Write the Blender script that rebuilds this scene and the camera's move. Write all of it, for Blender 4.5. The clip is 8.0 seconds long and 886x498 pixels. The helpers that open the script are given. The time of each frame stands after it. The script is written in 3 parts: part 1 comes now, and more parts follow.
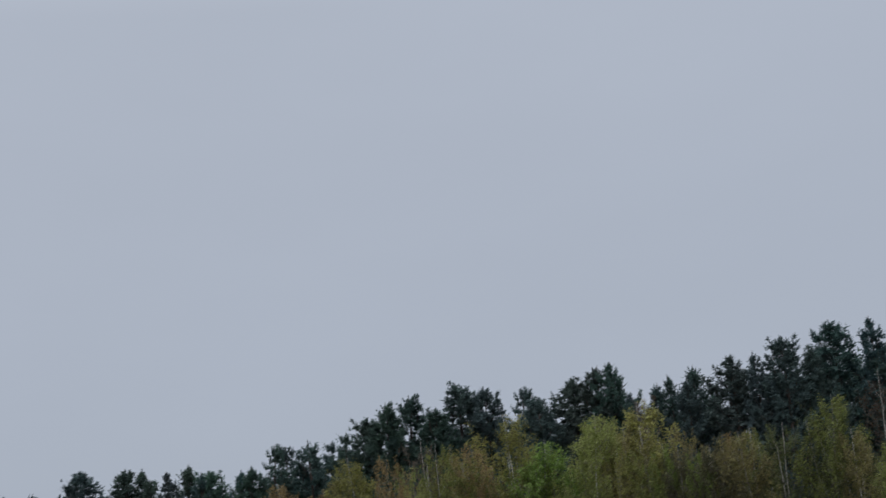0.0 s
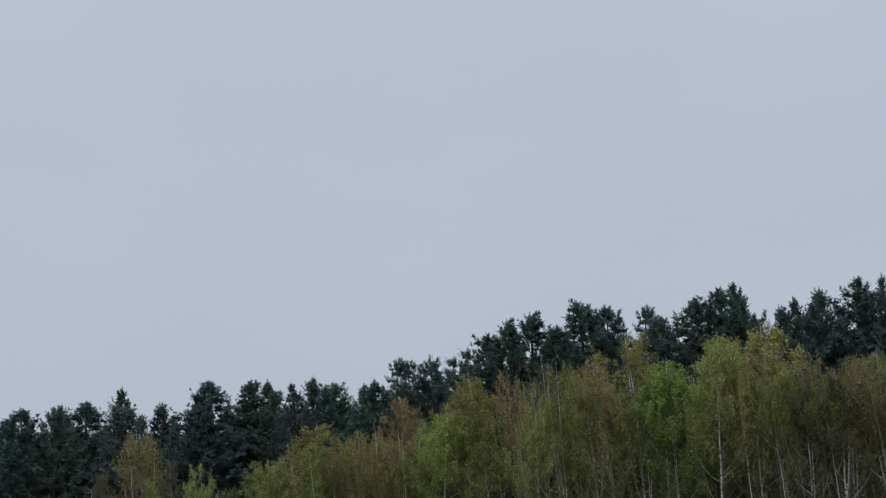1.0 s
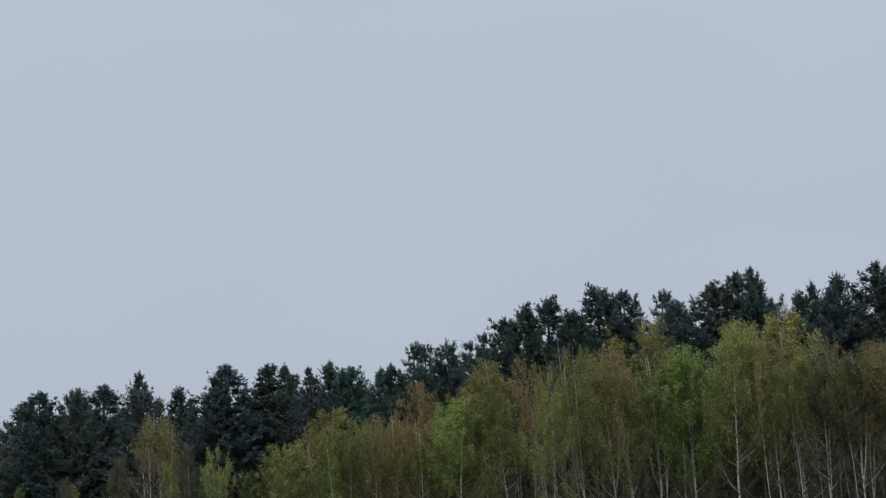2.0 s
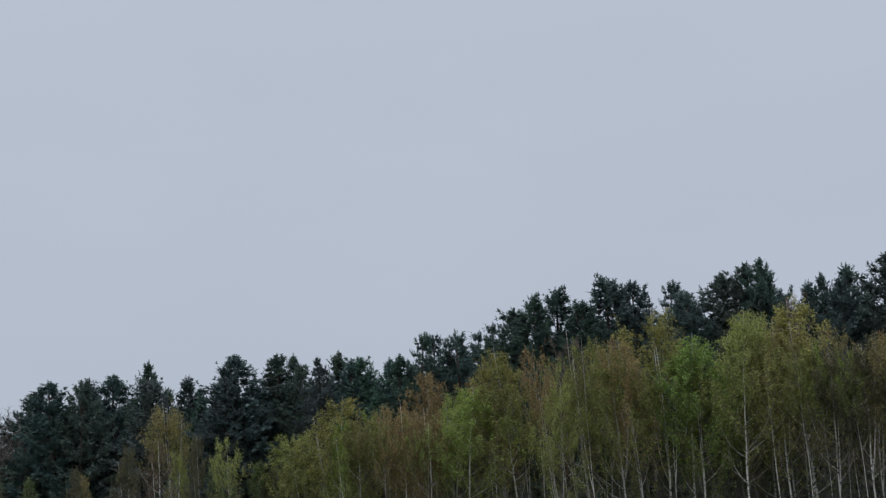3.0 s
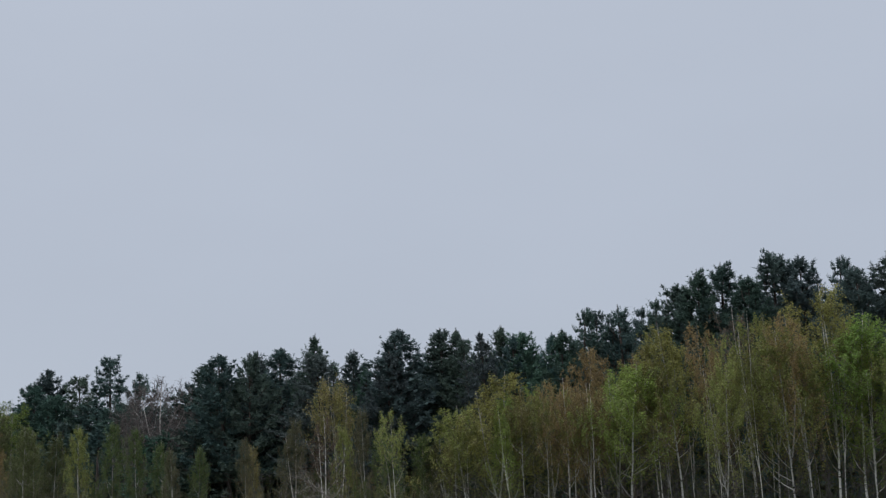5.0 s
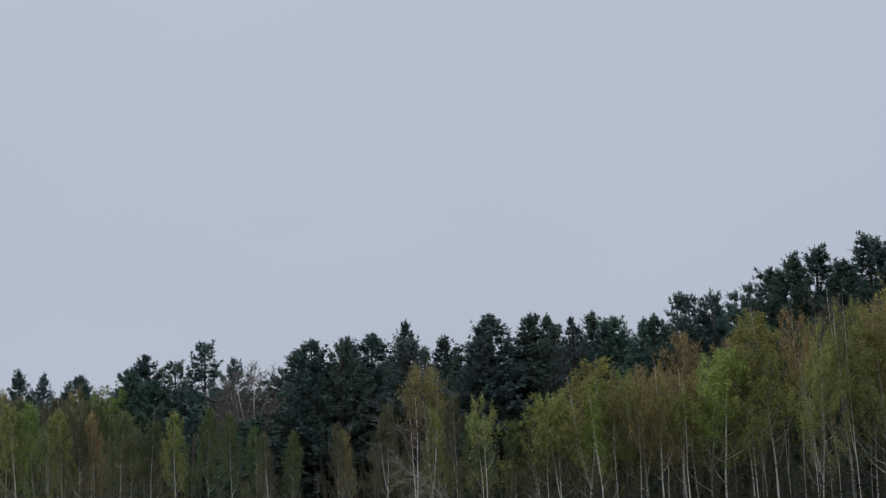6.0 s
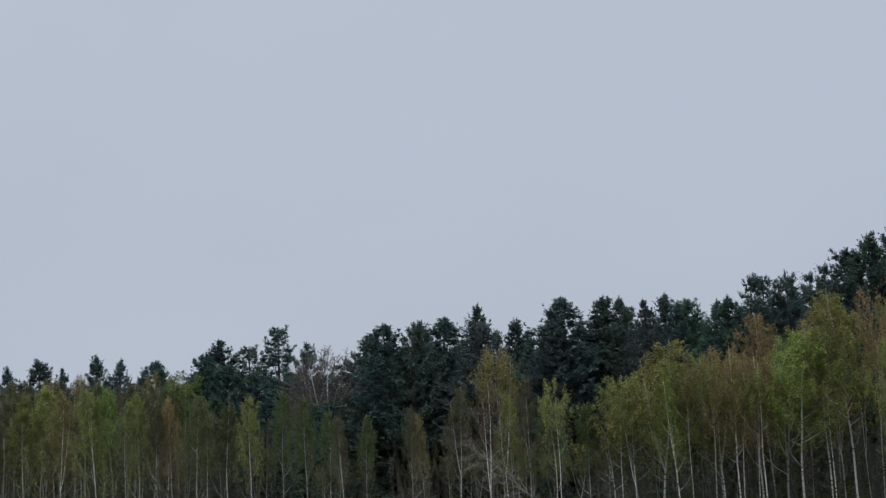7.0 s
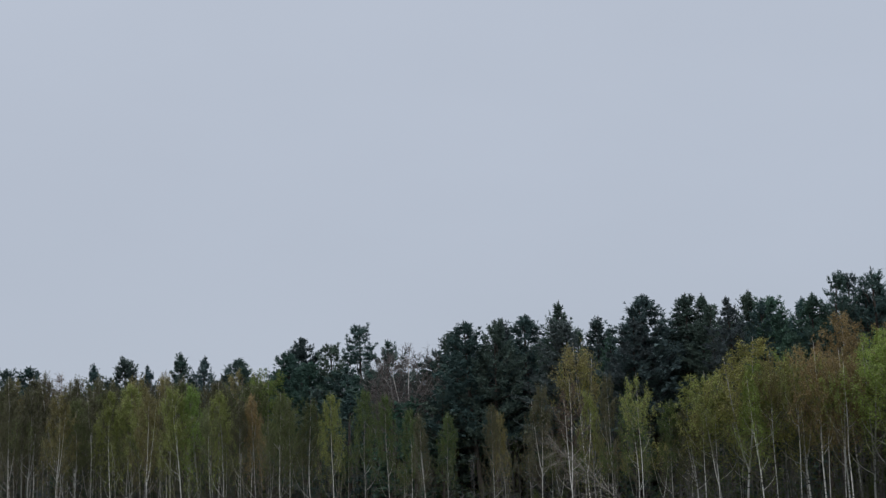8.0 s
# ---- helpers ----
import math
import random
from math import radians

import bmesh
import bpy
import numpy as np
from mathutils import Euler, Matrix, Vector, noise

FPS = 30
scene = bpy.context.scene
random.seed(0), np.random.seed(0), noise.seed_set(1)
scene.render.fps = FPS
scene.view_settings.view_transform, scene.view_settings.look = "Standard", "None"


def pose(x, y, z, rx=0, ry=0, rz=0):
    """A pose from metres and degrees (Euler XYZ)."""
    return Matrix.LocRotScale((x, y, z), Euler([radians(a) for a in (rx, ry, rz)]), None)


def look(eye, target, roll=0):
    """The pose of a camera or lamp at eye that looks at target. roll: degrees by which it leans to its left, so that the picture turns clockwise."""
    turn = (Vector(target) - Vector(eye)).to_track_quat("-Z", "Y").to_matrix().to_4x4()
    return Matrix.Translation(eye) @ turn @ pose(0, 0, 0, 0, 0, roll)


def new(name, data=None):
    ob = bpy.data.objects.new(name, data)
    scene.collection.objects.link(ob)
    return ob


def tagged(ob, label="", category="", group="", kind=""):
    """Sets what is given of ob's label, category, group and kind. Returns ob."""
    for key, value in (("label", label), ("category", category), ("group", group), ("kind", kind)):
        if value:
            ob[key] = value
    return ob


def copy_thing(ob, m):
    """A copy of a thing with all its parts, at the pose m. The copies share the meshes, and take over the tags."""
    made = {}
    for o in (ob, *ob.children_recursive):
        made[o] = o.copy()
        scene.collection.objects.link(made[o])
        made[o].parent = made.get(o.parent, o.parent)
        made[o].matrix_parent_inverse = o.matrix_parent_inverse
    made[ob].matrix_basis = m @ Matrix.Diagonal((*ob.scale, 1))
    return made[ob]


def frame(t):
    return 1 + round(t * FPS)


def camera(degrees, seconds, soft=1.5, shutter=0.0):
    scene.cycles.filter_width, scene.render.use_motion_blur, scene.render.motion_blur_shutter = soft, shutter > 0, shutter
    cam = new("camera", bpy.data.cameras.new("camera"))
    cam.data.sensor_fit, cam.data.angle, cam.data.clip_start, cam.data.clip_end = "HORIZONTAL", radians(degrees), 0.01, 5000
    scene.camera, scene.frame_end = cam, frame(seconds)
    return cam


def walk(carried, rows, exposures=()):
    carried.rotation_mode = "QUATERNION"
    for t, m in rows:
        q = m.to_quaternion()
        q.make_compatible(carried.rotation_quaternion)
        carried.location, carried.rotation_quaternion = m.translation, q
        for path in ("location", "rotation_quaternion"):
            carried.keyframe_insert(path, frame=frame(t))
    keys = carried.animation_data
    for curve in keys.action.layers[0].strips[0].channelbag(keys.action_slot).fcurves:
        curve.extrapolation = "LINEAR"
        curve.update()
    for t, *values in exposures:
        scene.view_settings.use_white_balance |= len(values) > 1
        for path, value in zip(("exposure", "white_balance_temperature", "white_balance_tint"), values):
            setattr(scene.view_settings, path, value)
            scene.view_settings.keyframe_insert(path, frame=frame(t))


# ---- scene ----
# ---- camera: one standing viewer who pans down and to the left ----
EYE = (0.0, 0.0, 1.7)


def aim(turn, tilt, lean):
    """The viewer's gaze: degrees to the right of the y axis, degrees up, and lean."""
    a, e = radians(turn), radians(tilt)
    way = Vector((math.sin(a) * math.cos(e), math.cos(a) * math.cos(e), math.sin(e)))
    return look(EYE, Vector(EYE) + way * 10, lean)


cam = camera(33.69, 8.0, soft=1.28, shutter=0.15)
GAZE = [
    (0.0, 11.555, 15.079, -6.208), (0.2, 9.353, 14.269, -5.5), (0.5, 8.07, 13.435, -5.019), (0.7, 6.984, 12.878, -4.616),
    (1.0, 6.323, 12.267, -4.348), (1.5, 6.071, 12.091, -4.283), (1.7, 5.814, 11.939, -4.227), (2.8, 5.405, 11.3, -4.074),
    (3.0, 5.237, 11.344, -4.042), (3.5, 4.745, 11.322, -3.922), (3.8, 3.704, 11.272, -3.748), (4.0, 2.868, 11.267, -3.563),
    (4.2, 1.995, 11.232, -3.387), (4.5, 0.0, 11.056, -3.057), (4.7, -0.498, 10.918, -2.962), (5.8, -4.272, 10.432, -2.593),
    (6.0, -4.889, 10.318, -2.564), (6.3, -5.701, 10.178, -2.563), (6.5, -6.13, 10.016, -2.64), (7.0, -7.745, 9.819, -2.575),
    (7.2, -8.717, 9.781, -2.414), (7.5, -10.023, 9.841, -2.268), (7.7, -10.464, 9.869, -2.231), (8.0, -10.945, 9.866, -2.203),
]
walk(cam, [(t, aim(turn, tilt, lean)) for t, turn, tilt, lean in GAZE],
     exposures=[(0.0, -0.2), (0.5, -0.1), (1.0, 0.0), (8.0, 0.0)])

# ---- light: a closed, even cloud cover over a weak sun ----
SUN_UP, SUN_ROUND = radians(48), radians(205)
world = bpy.data.worlds.new("overcast_sky")
scene.world = world
world.use_nodes = True
wn, wl = world.node_tree.nodes, world.node_tree.links
wn.clear()
w_out, w_bg = wn.new("ShaderNodeOutputWorld"), wn.new("ShaderNodeBackground")
w_sky = wn.new("ShaderNodeTexSky")
w_sky.sky_type, w_sky.sun_disc = "NISHITA", False
w_sky.sun_elevation, w_sky.sun_rotation = SUN_UP, SUN_ROUND
w_dim = wn.new("ShaderNodeVectorMath")
w_dim.operation = "SCALE"
w_dim.inputs["Scale"].default_value = 0.07
w_co, w_sep = wn.new("ShaderNodeTexCoord"), wn.new("ShaderNodeSeparateXYZ")
w_ramp = wn.new("ShaderNodeValToRGB")
w_ramp.color_ramp.elements[0].position, w_ramp.color_ramp.elements[0].color = 0.0, (0.452, 0.499, 0.590, 1)
w_ramp.color_ramp.elements[1].position, w_ramp.color_ramp.elements[1].color = 1.0, (2.15, 2.25, 2.40, 1)
low = w_ramp.color_ramp.elements.new(0.42)
low.color = (0.530, 0.583, 0.683, 1)
mid = w_ramp.color_ramp.elements.new(0.68)
mid.color = (1.02, 1.09, 1.20, 1)
w_noise, w_map = wn.new("ShaderNodeTexNoise"), wn.new("ShaderNodeMapping")
w_map.inputs["Scale"].default_value = (2.2, 2.2, 5.0)
w_noise.inputs["Scale"].default_value, w_noise.inputs["Detail"].default_value = 1.3, 5.0
w_cloud = wn.new("ShaderNodeMapRange")
w_cloud.inputs["To Min"].default_value, w_cloud.inputs["To Max"].default_value = 0.94, 1.06
w_mul, w_mix = wn.new("ShaderNodeVectorMath"), wn.new("ShaderNodeMix")
w_mul.operation = "SCALE"
w_mix.data_type = "RGBA"
w_mix.inputs["Factor"].default_value = 0.9
wl.new(w_sky.outputs["Color"], w_dim.inputs[0])
wl.new(w_co.outputs["Generated"], w_sep.inputs[0])
wl.new(w_sep.outputs["Z"], w_ramp.inputs["Fac"])
wl.new(w_co.outputs["Generated"], w_map.inputs["Vector"])
wl.new(w_map.outputs[0], w_noise.inputs["Vector"])
wl.new(w_noise.outputs["Fac"], w_cloud.inputs["Value"])
wl.new(w_ramp.outputs["Color"], w_mul.inputs[0])
wl.new(w_cloud.outputs[0], w_mul.inputs["Scale"])
wl.new(w_dim.outputs[0], w_mix.inputs["A"])
wl.new(w_mul.outputs[0], w_mix.inputs["B"])
wl.new(w_mix.outputs["Result"], w_bg.inputs["Color"])
wl.new(w_bg.outputs[0], w_out.inputs["Surface"])

sun_data = bpy.data.lights.new("sun", "SUN")
sun_data.energy, sun_data.angle, sun_data.color = 0.6, radians(25), (1.0, 0.96, 0.9)
sun = new("sun", sun_data)
sun.matrix_world = look((0, 0, 60), (60 * math.sin(SUN_ROUND) * -1, 60 * math.cos(SUN_ROUND) * -1, 60 - 60 * math.tan(SUN_UP)))


# ---- materials ----
def shader(name):
    m = bpy.data.materials.new(name)
    m.use_nodes = True
    n, l = m.node_tree.nodes, m.node_tree.links
    n.clear()
    return m, n, l, n.new("ShaderNodeOutputMaterial")


def ramp(n, stops):
    r = n.new("ShaderNodeValToRGB")
    e = r.color_ramp.elements
    e[0].position, e[0].color = stops[0][0], (*stops[0][1], 1)
    e[1].position, e[1].color = stops[-1][0], (*stops[-1][1], 1)
    for p, c in stops[1:-1]:
        e.new(p).color = (*c, 1)
    return r


def noise_node(n, l, co, scale, detail=4.0, stretch=None):
    t = n.new("ShaderNodeTexNoise")
    t.inputs["Scale"].default_value, t.inputs["Detail"].default_value = scale, detail
    if stretch:
        mp = n.new("ShaderNodeMapping")
        mp.inputs["Scale"].default_value = stretch
        l.new(co, mp.inputs["Vector"])
        co = mp.outputs[0]
    l.new(co, t.inputs["Vector"])
    return t


def leaf_material(name, stops, through_light, tinted=False, gloss=0.7):
    """Foliage: each leaf its own shade, each tree a little different, some light passing through."""
    m, n, l, out = shader(name)
    geo, info, co = n.new("ShaderNodeNewGeometry"), n.new("ShaderNodeObjectInfo"), n.new("ShaderNodeTexCoord")
    shade = ramp(n, stops)
    patch = noise_node(n, l, co.outputs["Object"], 1.9, 3.0)
    add = n.new("ShaderNodeMath")
    add.operation = "MULTIPLY_ADD"
    add.inputs[1].default_value = 0.26
    l.new(geo.outputs["Random Per Island"], add.inputs[0])
    off = n.new("ShaderNodeMath")
    off.operation = "MULTIPLY_ADD"
    off.inputs[1].default_value, off.inputs[2].default_value = 1.3, -0.28
    l.new(patch.outputs["Fac"], off.inputs[0])
    l.new(off.outputs[0], add.inputs[2])
    l.new(add.outputs[0], shade.inputs["Fac"])
    colour = shade.outputs["Color"]
    if tinted:
        mul = n.new("ShaderNodeMix")
        mul.data_type, mul.blend_type = "RGBA", "MULTIPLY"
        mul.inputs["Factor"].default_value = 1.0
        l.new(colour, mul.inputs["A"])
        l.new(info.outputs["Color"], mul.inputs["B"])
        colour = mul.outputs["Result"]
    hsv = n.new("ShaderNodeHueSaturation")
    vary = n.new("ShaderNodeMapRange")
    vary.inputs["To Min"].default_value, vary.inputs["To Max"].default_value = 0.78, 1.16
    l.new(info.outputs["Random"], vary.inputs["Value"])
    l.new(vary.outputs[0], hsv.inputs["Value"])
    l.new(colour, hsv.inputs["Color"])
    bsdf, trans, mix = n.new("ShaderNodeBsdfPrincipled"), n.new("ShaderNodeBsdfTranslucent"), n.new("ShaderNodeMixShader")
    bsdf.inputs["Roughness"].default_value = gloss
    bsdf.inputs["Specular IOR Level"].default_value = 0.15
    l.new(hsv.outputs["Color"], bsdf.inputs["Base Color"])
    l.new(hsv.outputs["Color"], trans.inputs["Color"])
    mix.inputs["Fac"].default_value = through_light
    l.new(bsdf.outputs[0], mix.inputs[1])
    l.new(trans.outputs[0], mix.inputs[2])
    l.new(mix.outputs[0], out.inputs["Surface"])
    return m


def bark_material(name, low, high, marks, z_low, z_high, mark_scale, mark_stretch, mark_at):
    """Bark that turns from low to high colour up the stem, with darker marks and a rough relief."""
    m, n, l, out = shader(name)
    co, sep = n.new("ShaderNodeTexCoord"), n.new("ShaderNodeSeparateXYZ")
    l.new(co.outputs["Object"], sep.inputs[0])
    rise = n.new("ShaderNodeMapRange")
    rise.inputs["From Min"].default_value, rise.inputs["From Max"].default_value = z_low, z_high
    wob = noise_node(n, l, co.outputs["Object"], 1.1, 3.0)
    wadd = n.new("ShaderNodeMath")
    wadd.operation = "MULTIPLY_ADD"
    wadd.inputs[1].default_value = 4.0
    l.new(wob.outputs["Fac"], wadd.inputs[0])
    l.new(sep.outputs["Z"], wadd.inputs[2])
    l.new(wadd.outputs[0], rise.inputs["Value"])
    base = ramp(n, [(0.0, low), (1.0, high)])
    l.new(rise.outputs[0], base.inputs["Fac"])
    spots = noise_node(n, l, co.outputs["Object"], mark_scale, 5.0, mark_stretch)
    cut = n.new("ShaderNodeMapRange")
    cut.inputs["From Min"].default_value, cut.inputs["From Max"].default_value = mark_at, mark_at + 0.07
    l.new(spots.outputs["Fac"], cut.inputs["Value"])
    mix = n.new("ShaderNodeMix")
    mix.data_type = "RGBA"
    mix.inputs["B"].default_value = (*marks, 1)
    l.new(cut.outputs[0], mix.inputs["Factor"])
    l.new(base.outputs["Color"], mix.inputs["A"])
    bsdf, bump = n.new("ShaderNodeBsdfPrincipled"), n.new("ShaderNodeBump")
    bsdf.inputs["Roughness"].default_value = 0.85
    bump.inputs["Strength"].default_value, bump.inputs["Distance"].default_value = 0.5, 0.03
    l.new(spots.outputs["Fac"], bump.inputs["Height"])
    l.new(bump.outputs[0], bsdf.inputs["Normal"])
    info, vary, hsv = n.new("ShaderNodeObjectInfo"), n.new("ShaderNodeMapRange"), n.new("ShaderNodeHueSaturation")
    vary.inputs["To Min"].default_value, vary.inputs["To Max"].default_value = 0.5, 1.2
    l.new(info.outputs["Random"], vary.inputs["Value"])
    l.new(vary.outputs[0], hsv.inputs["Value"])
    l.new(mix.outputs["Result"], hsv.inputs["Color"])
    l.new(hsv.outputs["Color"], bsdf.inputs["Base Color"])
    l.new(bsdf.outputs[0], out.inputs["Surface"])
    return m


NEEDLES = leaf_material("pine_needles", [(0.1, (0.061, 0.093, 0.091)), (0.5, (0.081, 0.126, 0.118)), (0.9, (0.112, 0.166, 0.148))], 0.25, True)
LEAVES = leaf_material("birch_leaves", [(0.15, (0.70, 0.68, 0.68)), (0.5, (0.98, 0.98, 0.96)), (0.85, (1.28, 1.30, 1.20))], 0.38, True, 0.7)
SCRUB = leaf_material("shrub_leaves", [(0.0, (0.075, 0.090, 0.040)), (0.5, (0.108, 0.132, 0.052)), (1.0, (0.145, 0.172, 0.064))], 0.35)
# paler than the needles: the haze over deep shade is put into this colour
DEEP_WOOD = leaf_material("deep_wood", [(0.0, (0.084, 0.094, 0.092)), (0.5, (0.106, 0.122, 0.114)), (1.0, (0.130, 0.147, 0.128))], 0.25)
PINE_BARK = bark_material("pine_bark", (0.080, 0.066, 0.058), (0.064, 0.050, 0.043), (0.05, 0.038, 0.032), 6.0, 15.0, 6.0, (1, 1, 0.25), 0.56)
BIRCH_BARK = bark_material("birch_bark", (0.54, 0.53, 0.51), (0.48, 0.45, 0.415), (0.05, 0.045, 0.04), 8.0, 14.5, 5.0, (0.6, 0.6, 2.6), 0.56)
TWIGS = bark_material("birch_twigs", (0.135, 0.112, 0.092), (0.125, 0.098, 0.080), (0.08, 0.06, 0.05), 5.0, 16.0, 8.0, (1, 1, 1), 0.6)
# grey-brown with a bluish lift that stands for hazy shade between stems
UNDERWOOD = bark_material("underwood", (0.138, 0.130, 0.136), (0.144, 0.134, 0.136), (0.08, 0.072, 0.075), 0.0, 6.0, 3.0, (1, 1, 1), 0.55)
GREY_TWIGS = bark_material("grey_bare_twigs", (0.21, 0.185, 0.178), (0.18, 0.155, 0.15), (0.11, 0.09, 0.085), 4.0, 15.0, 6.0, (1, 1, 1), 0.6)
PALE_TWIGS = bark_material("pale_bare_twigs", (0.27, 0.25, 0.225), (0.22, 0.19, 0.17), (0.11, 0.085, 0.075), 4.0, 15.0, 6.0, (1, 1, 1), 0.6)


def ground_material():
    m, n, l, out = shader("meadow_and_litter")
    co = n.new("ShaderNodeTexCoord")
    coarse, fine = noise_node(n, l, co.outputs["Object"], 0.05, 5.0), noise_node(n, l, co.outputs["Object"], 3.0, 6.0)
    a = ramp(n, [(0.3, (0.045, 0.062, 0.018)), (0.55, (0.075, 0.085, 0.026)), (0.75, (0.10, 0.085, 0.042))])
    b = ramp(n, [(0.3, (0.55, 0.55, 0.5)), (0.7, (1.2, 1.15, 1.1))])
    mul = n.new("ShaderNodeMix")
    mul.data_type, mul.blend_type = "RGBA", "MULTIPLY"
    mul.inputs["Factor"].default_value = 1.0
    l.new(coarse.outputs["Fac"], a.inputs["Fac"])
    l.new(fine.outputs["Fac"], b.inputs["Fac"])
    l.new(a.outputs["Color"], mul.inputs["A"])
    l.new(b.outputs["Color"], mul.inputs["B"])
    bsdf, bump = n.new("ShaderNodeBsdfPrincipled"), n.new("ShaderNodeBump")
    bsdf.inputs["Roughness"].default_value = 0.95
    bump.inputs["Strength"].default_value, bump.inputs["Distance"].default_value = 0.6, 0.08
    l.new(fine.outputs["Fac"], bump.inputs["Height"])
    l.new(bump.outputs[0], bsdf.inputs["Normal"])
    l.new(mul.outputs["Result"], bsdf.inputs["Base Color"])
    l.new(bsdf.outputs[0], out.inputs["Surface"])
    return m


MEADOW = ground_material()


# ---- the lie of the land: a meadow, and a wood that begins along a straight edge and climbs a little ----
def depth(x, y):
    """Metres behind the edge of the wood."""
    return (y + 0.485 * x - 105.5) / 1.111


def ground_z(x, y):
    r = min(max((depth(x, y) + 4) / 44, 0), 1)
    d = min(max((math.hypot(x, y) - 15) / 60, 0), 1)
    return r * r * (3 - 2 * r) * (0.8 + 2.2 * min(max((x + 60) / 110, 0), 1)) - 1.3 * d * d * (3 - 2 * d)


def build_ground():
    xs = [-3500, -1500, -600, -300] + list(range(-200, 201, 8)) + [300, 600, 1500, 3500]
    ys = [-3500, -1500, -500, -150] + list(range(-80, 281, 8)) + [400, 700, 1500, 3500]
    verts = []
    for y in ys:
        for x in xs:
            rough = 0.18 * noise.noise(Vector((x * 0.06, y * 0.06, 3.0))) if math.hypot(x, y) > 6 else 0.0
            verts.append((x, y, ground_z(x, y) + rough))
    w = len(xs)
    faces = [(j * w + i, j * w + i + 1, (j + 1) * w + i + 1, (j + 1) * w + i) for j in range(len(ys) - 1) for i in range(w - 1)]
    me = bpy.data.meshes.new("ground")
    me.from_pydata(verts, [], faces)
    me.materials.append(MEADOW)
    me.shade_smooth()
    return tagged(new("ground", me), "rough green meadow rising gently into the wood", "ground", kind="structure")


build_ground()


# ---- building blocks for trees ----
class Bits:
    """Vertices and faces gathered for one mesh; loose blades are kept apart, by material slot."""

    def __init__(self):
        self.v, self.f, self.sprays = [], [], []

    def tube(self, points, radii, sides):
        first = len(self.v)
        for i, p in enumerate(points):
            way = (points[min(i + 1, len(points) - 1)] - points[max(i - 1, 0)]).normalized()
            a = way.orthogonal().normalized()
            b = way.cross(a)
            for k in range(sides):
                t = 2 * math.pi * k / sides
                self.v.append(p + (a * math.cos(t) + b * math.sin(t)) * radii[i])
        for i in range(len(points) - 1):
            for k in range(sides):
                k2 = (k + 1) % sides
                self.f.append((first + i * sides + k, first + i * sides + k2, first + (i + 1) * sides + k2, first + (i + 1) * sides + k))
        last = first + (len(points) - 1) * sides
        self.f.append(tuple(last + k for k in range(sides)))

    def spray(self, rs, roots, tips, half, slot=0, skyward=0.0):
        """Thin three-cornered blades from roots to tips, each turned at random about its own length, or with its face to the sky."""
        roots, tips = np.asarray(roots, float).reshape(-1, 3), np.asarray(tips, float).reshape(-1, 3)
        if len(roots):
            side = unit(np.cross(tips - roots, rs.normal(size=roots.shape) + np.array((0, 0, skyward)))) * np.broadcast_to(half, len(roots))[:, None]
            self.sprays.append((np.stack([roots - side, roots + side, tips], 1), slot))

    def mesh(self, name, materials, smooth=False):
        verts, faces, slots = [tuple(p) for p in self.v], list(self.f), [0] * len(self.f)
        for tris, slot in self.sprays:
            n = len(verts)
            verts += tris.reshape(-1, 3).tolist()
            faces += (np.arange(len(tris) * 3).reshape(-1, 3) + n).tolist()
            slots += [slot] * len(tris)
        me = bpy.data.meshes.new(name)
        me.from_pydata(verts, [], faces)
        for m in materials:
            me.materials.append(m)
        me.polygons.foreach_set("material_index", slots)
        if smooth:
            me.shade_smooth()
        return me


def unit(a):
    return a / np.maximum(np.linalg.norm(a, axis=-1, keepdims=True), 1e-9)


def anyway(rng):
    while True:
        v = Vector((rng.uniform(-1, 1), rng.uniform(-1, 1), rng.uniform(-1, 1)))
        if 0.1 < v.length < 1:
            return v.normalized()


def stem_line(rng, height, steps, wander):
    """A nearly straight line of points from the ground up."""
    out, drift, p = [], Vector((0, 0, 0)), Vector((0, 0, 0))
    for i in range(steps + 1):
        out.append(Vector((p.x, p.y, height * i / steps)))
        drift += Vector((rng.uniform(-wander, wander), rng.uniform(-wander, wander), 0))
        drift *= 0.8
        p += drift
    return out


def on_line(line, u):
    s = min(max(u, 0), 0.9999) * (len(line) - 1)
    i = int(s)
    return line[i].lerp(line[i + 1], s - i)


def brushes(bits, rs, roots, ways, longs, count, needle, half):
    """Needle brushes: shoots from roots along ways, each with needles that point forwards all round."""
    roots, ways = np.repeat(roots, count, 0), np.repeat(unit(ways), count, 0)
    longs = np.repeat(longs, count)[:, None]
    start = roots + ways * longs * rs.uniform(0.0, 0.85, (len(roots), 1))
    out = unit(ways * 0.75 + unit(rs.normal(size=roots.shape)) * 0.75)
    bits.spray(rs, start, start + out * needle * rs.uniform(0.7, 1.2, (len(roots), 1)), half * rs.uniform(0.75, 1.25, len(roots)))


PINE_HIGH, PINE_WIDE = 20.0, 7.0
PINE_FORMS = {
    #         crown base, limbs, fullness, clump radius, shoots, needles, needle length, half width
    "round": (0.36, 86, 0.64, 0.60, 13, 7, 0.22, 0.033),
    "spire": (0.34, 84, 0.80, 0.55, 13, 7, 0.21, 0.032),
    "open": (0.40, 74, 0.58, 0.52, 12, 8, 0.20, 0.027),
    "inner": (0.22, 44, 0.50, 0.85, 7, 6, 0.46, 0.085),
    "young": (0.03, 40, 0.80, 0.85, 6, 6, 0.46, 0.085),
}


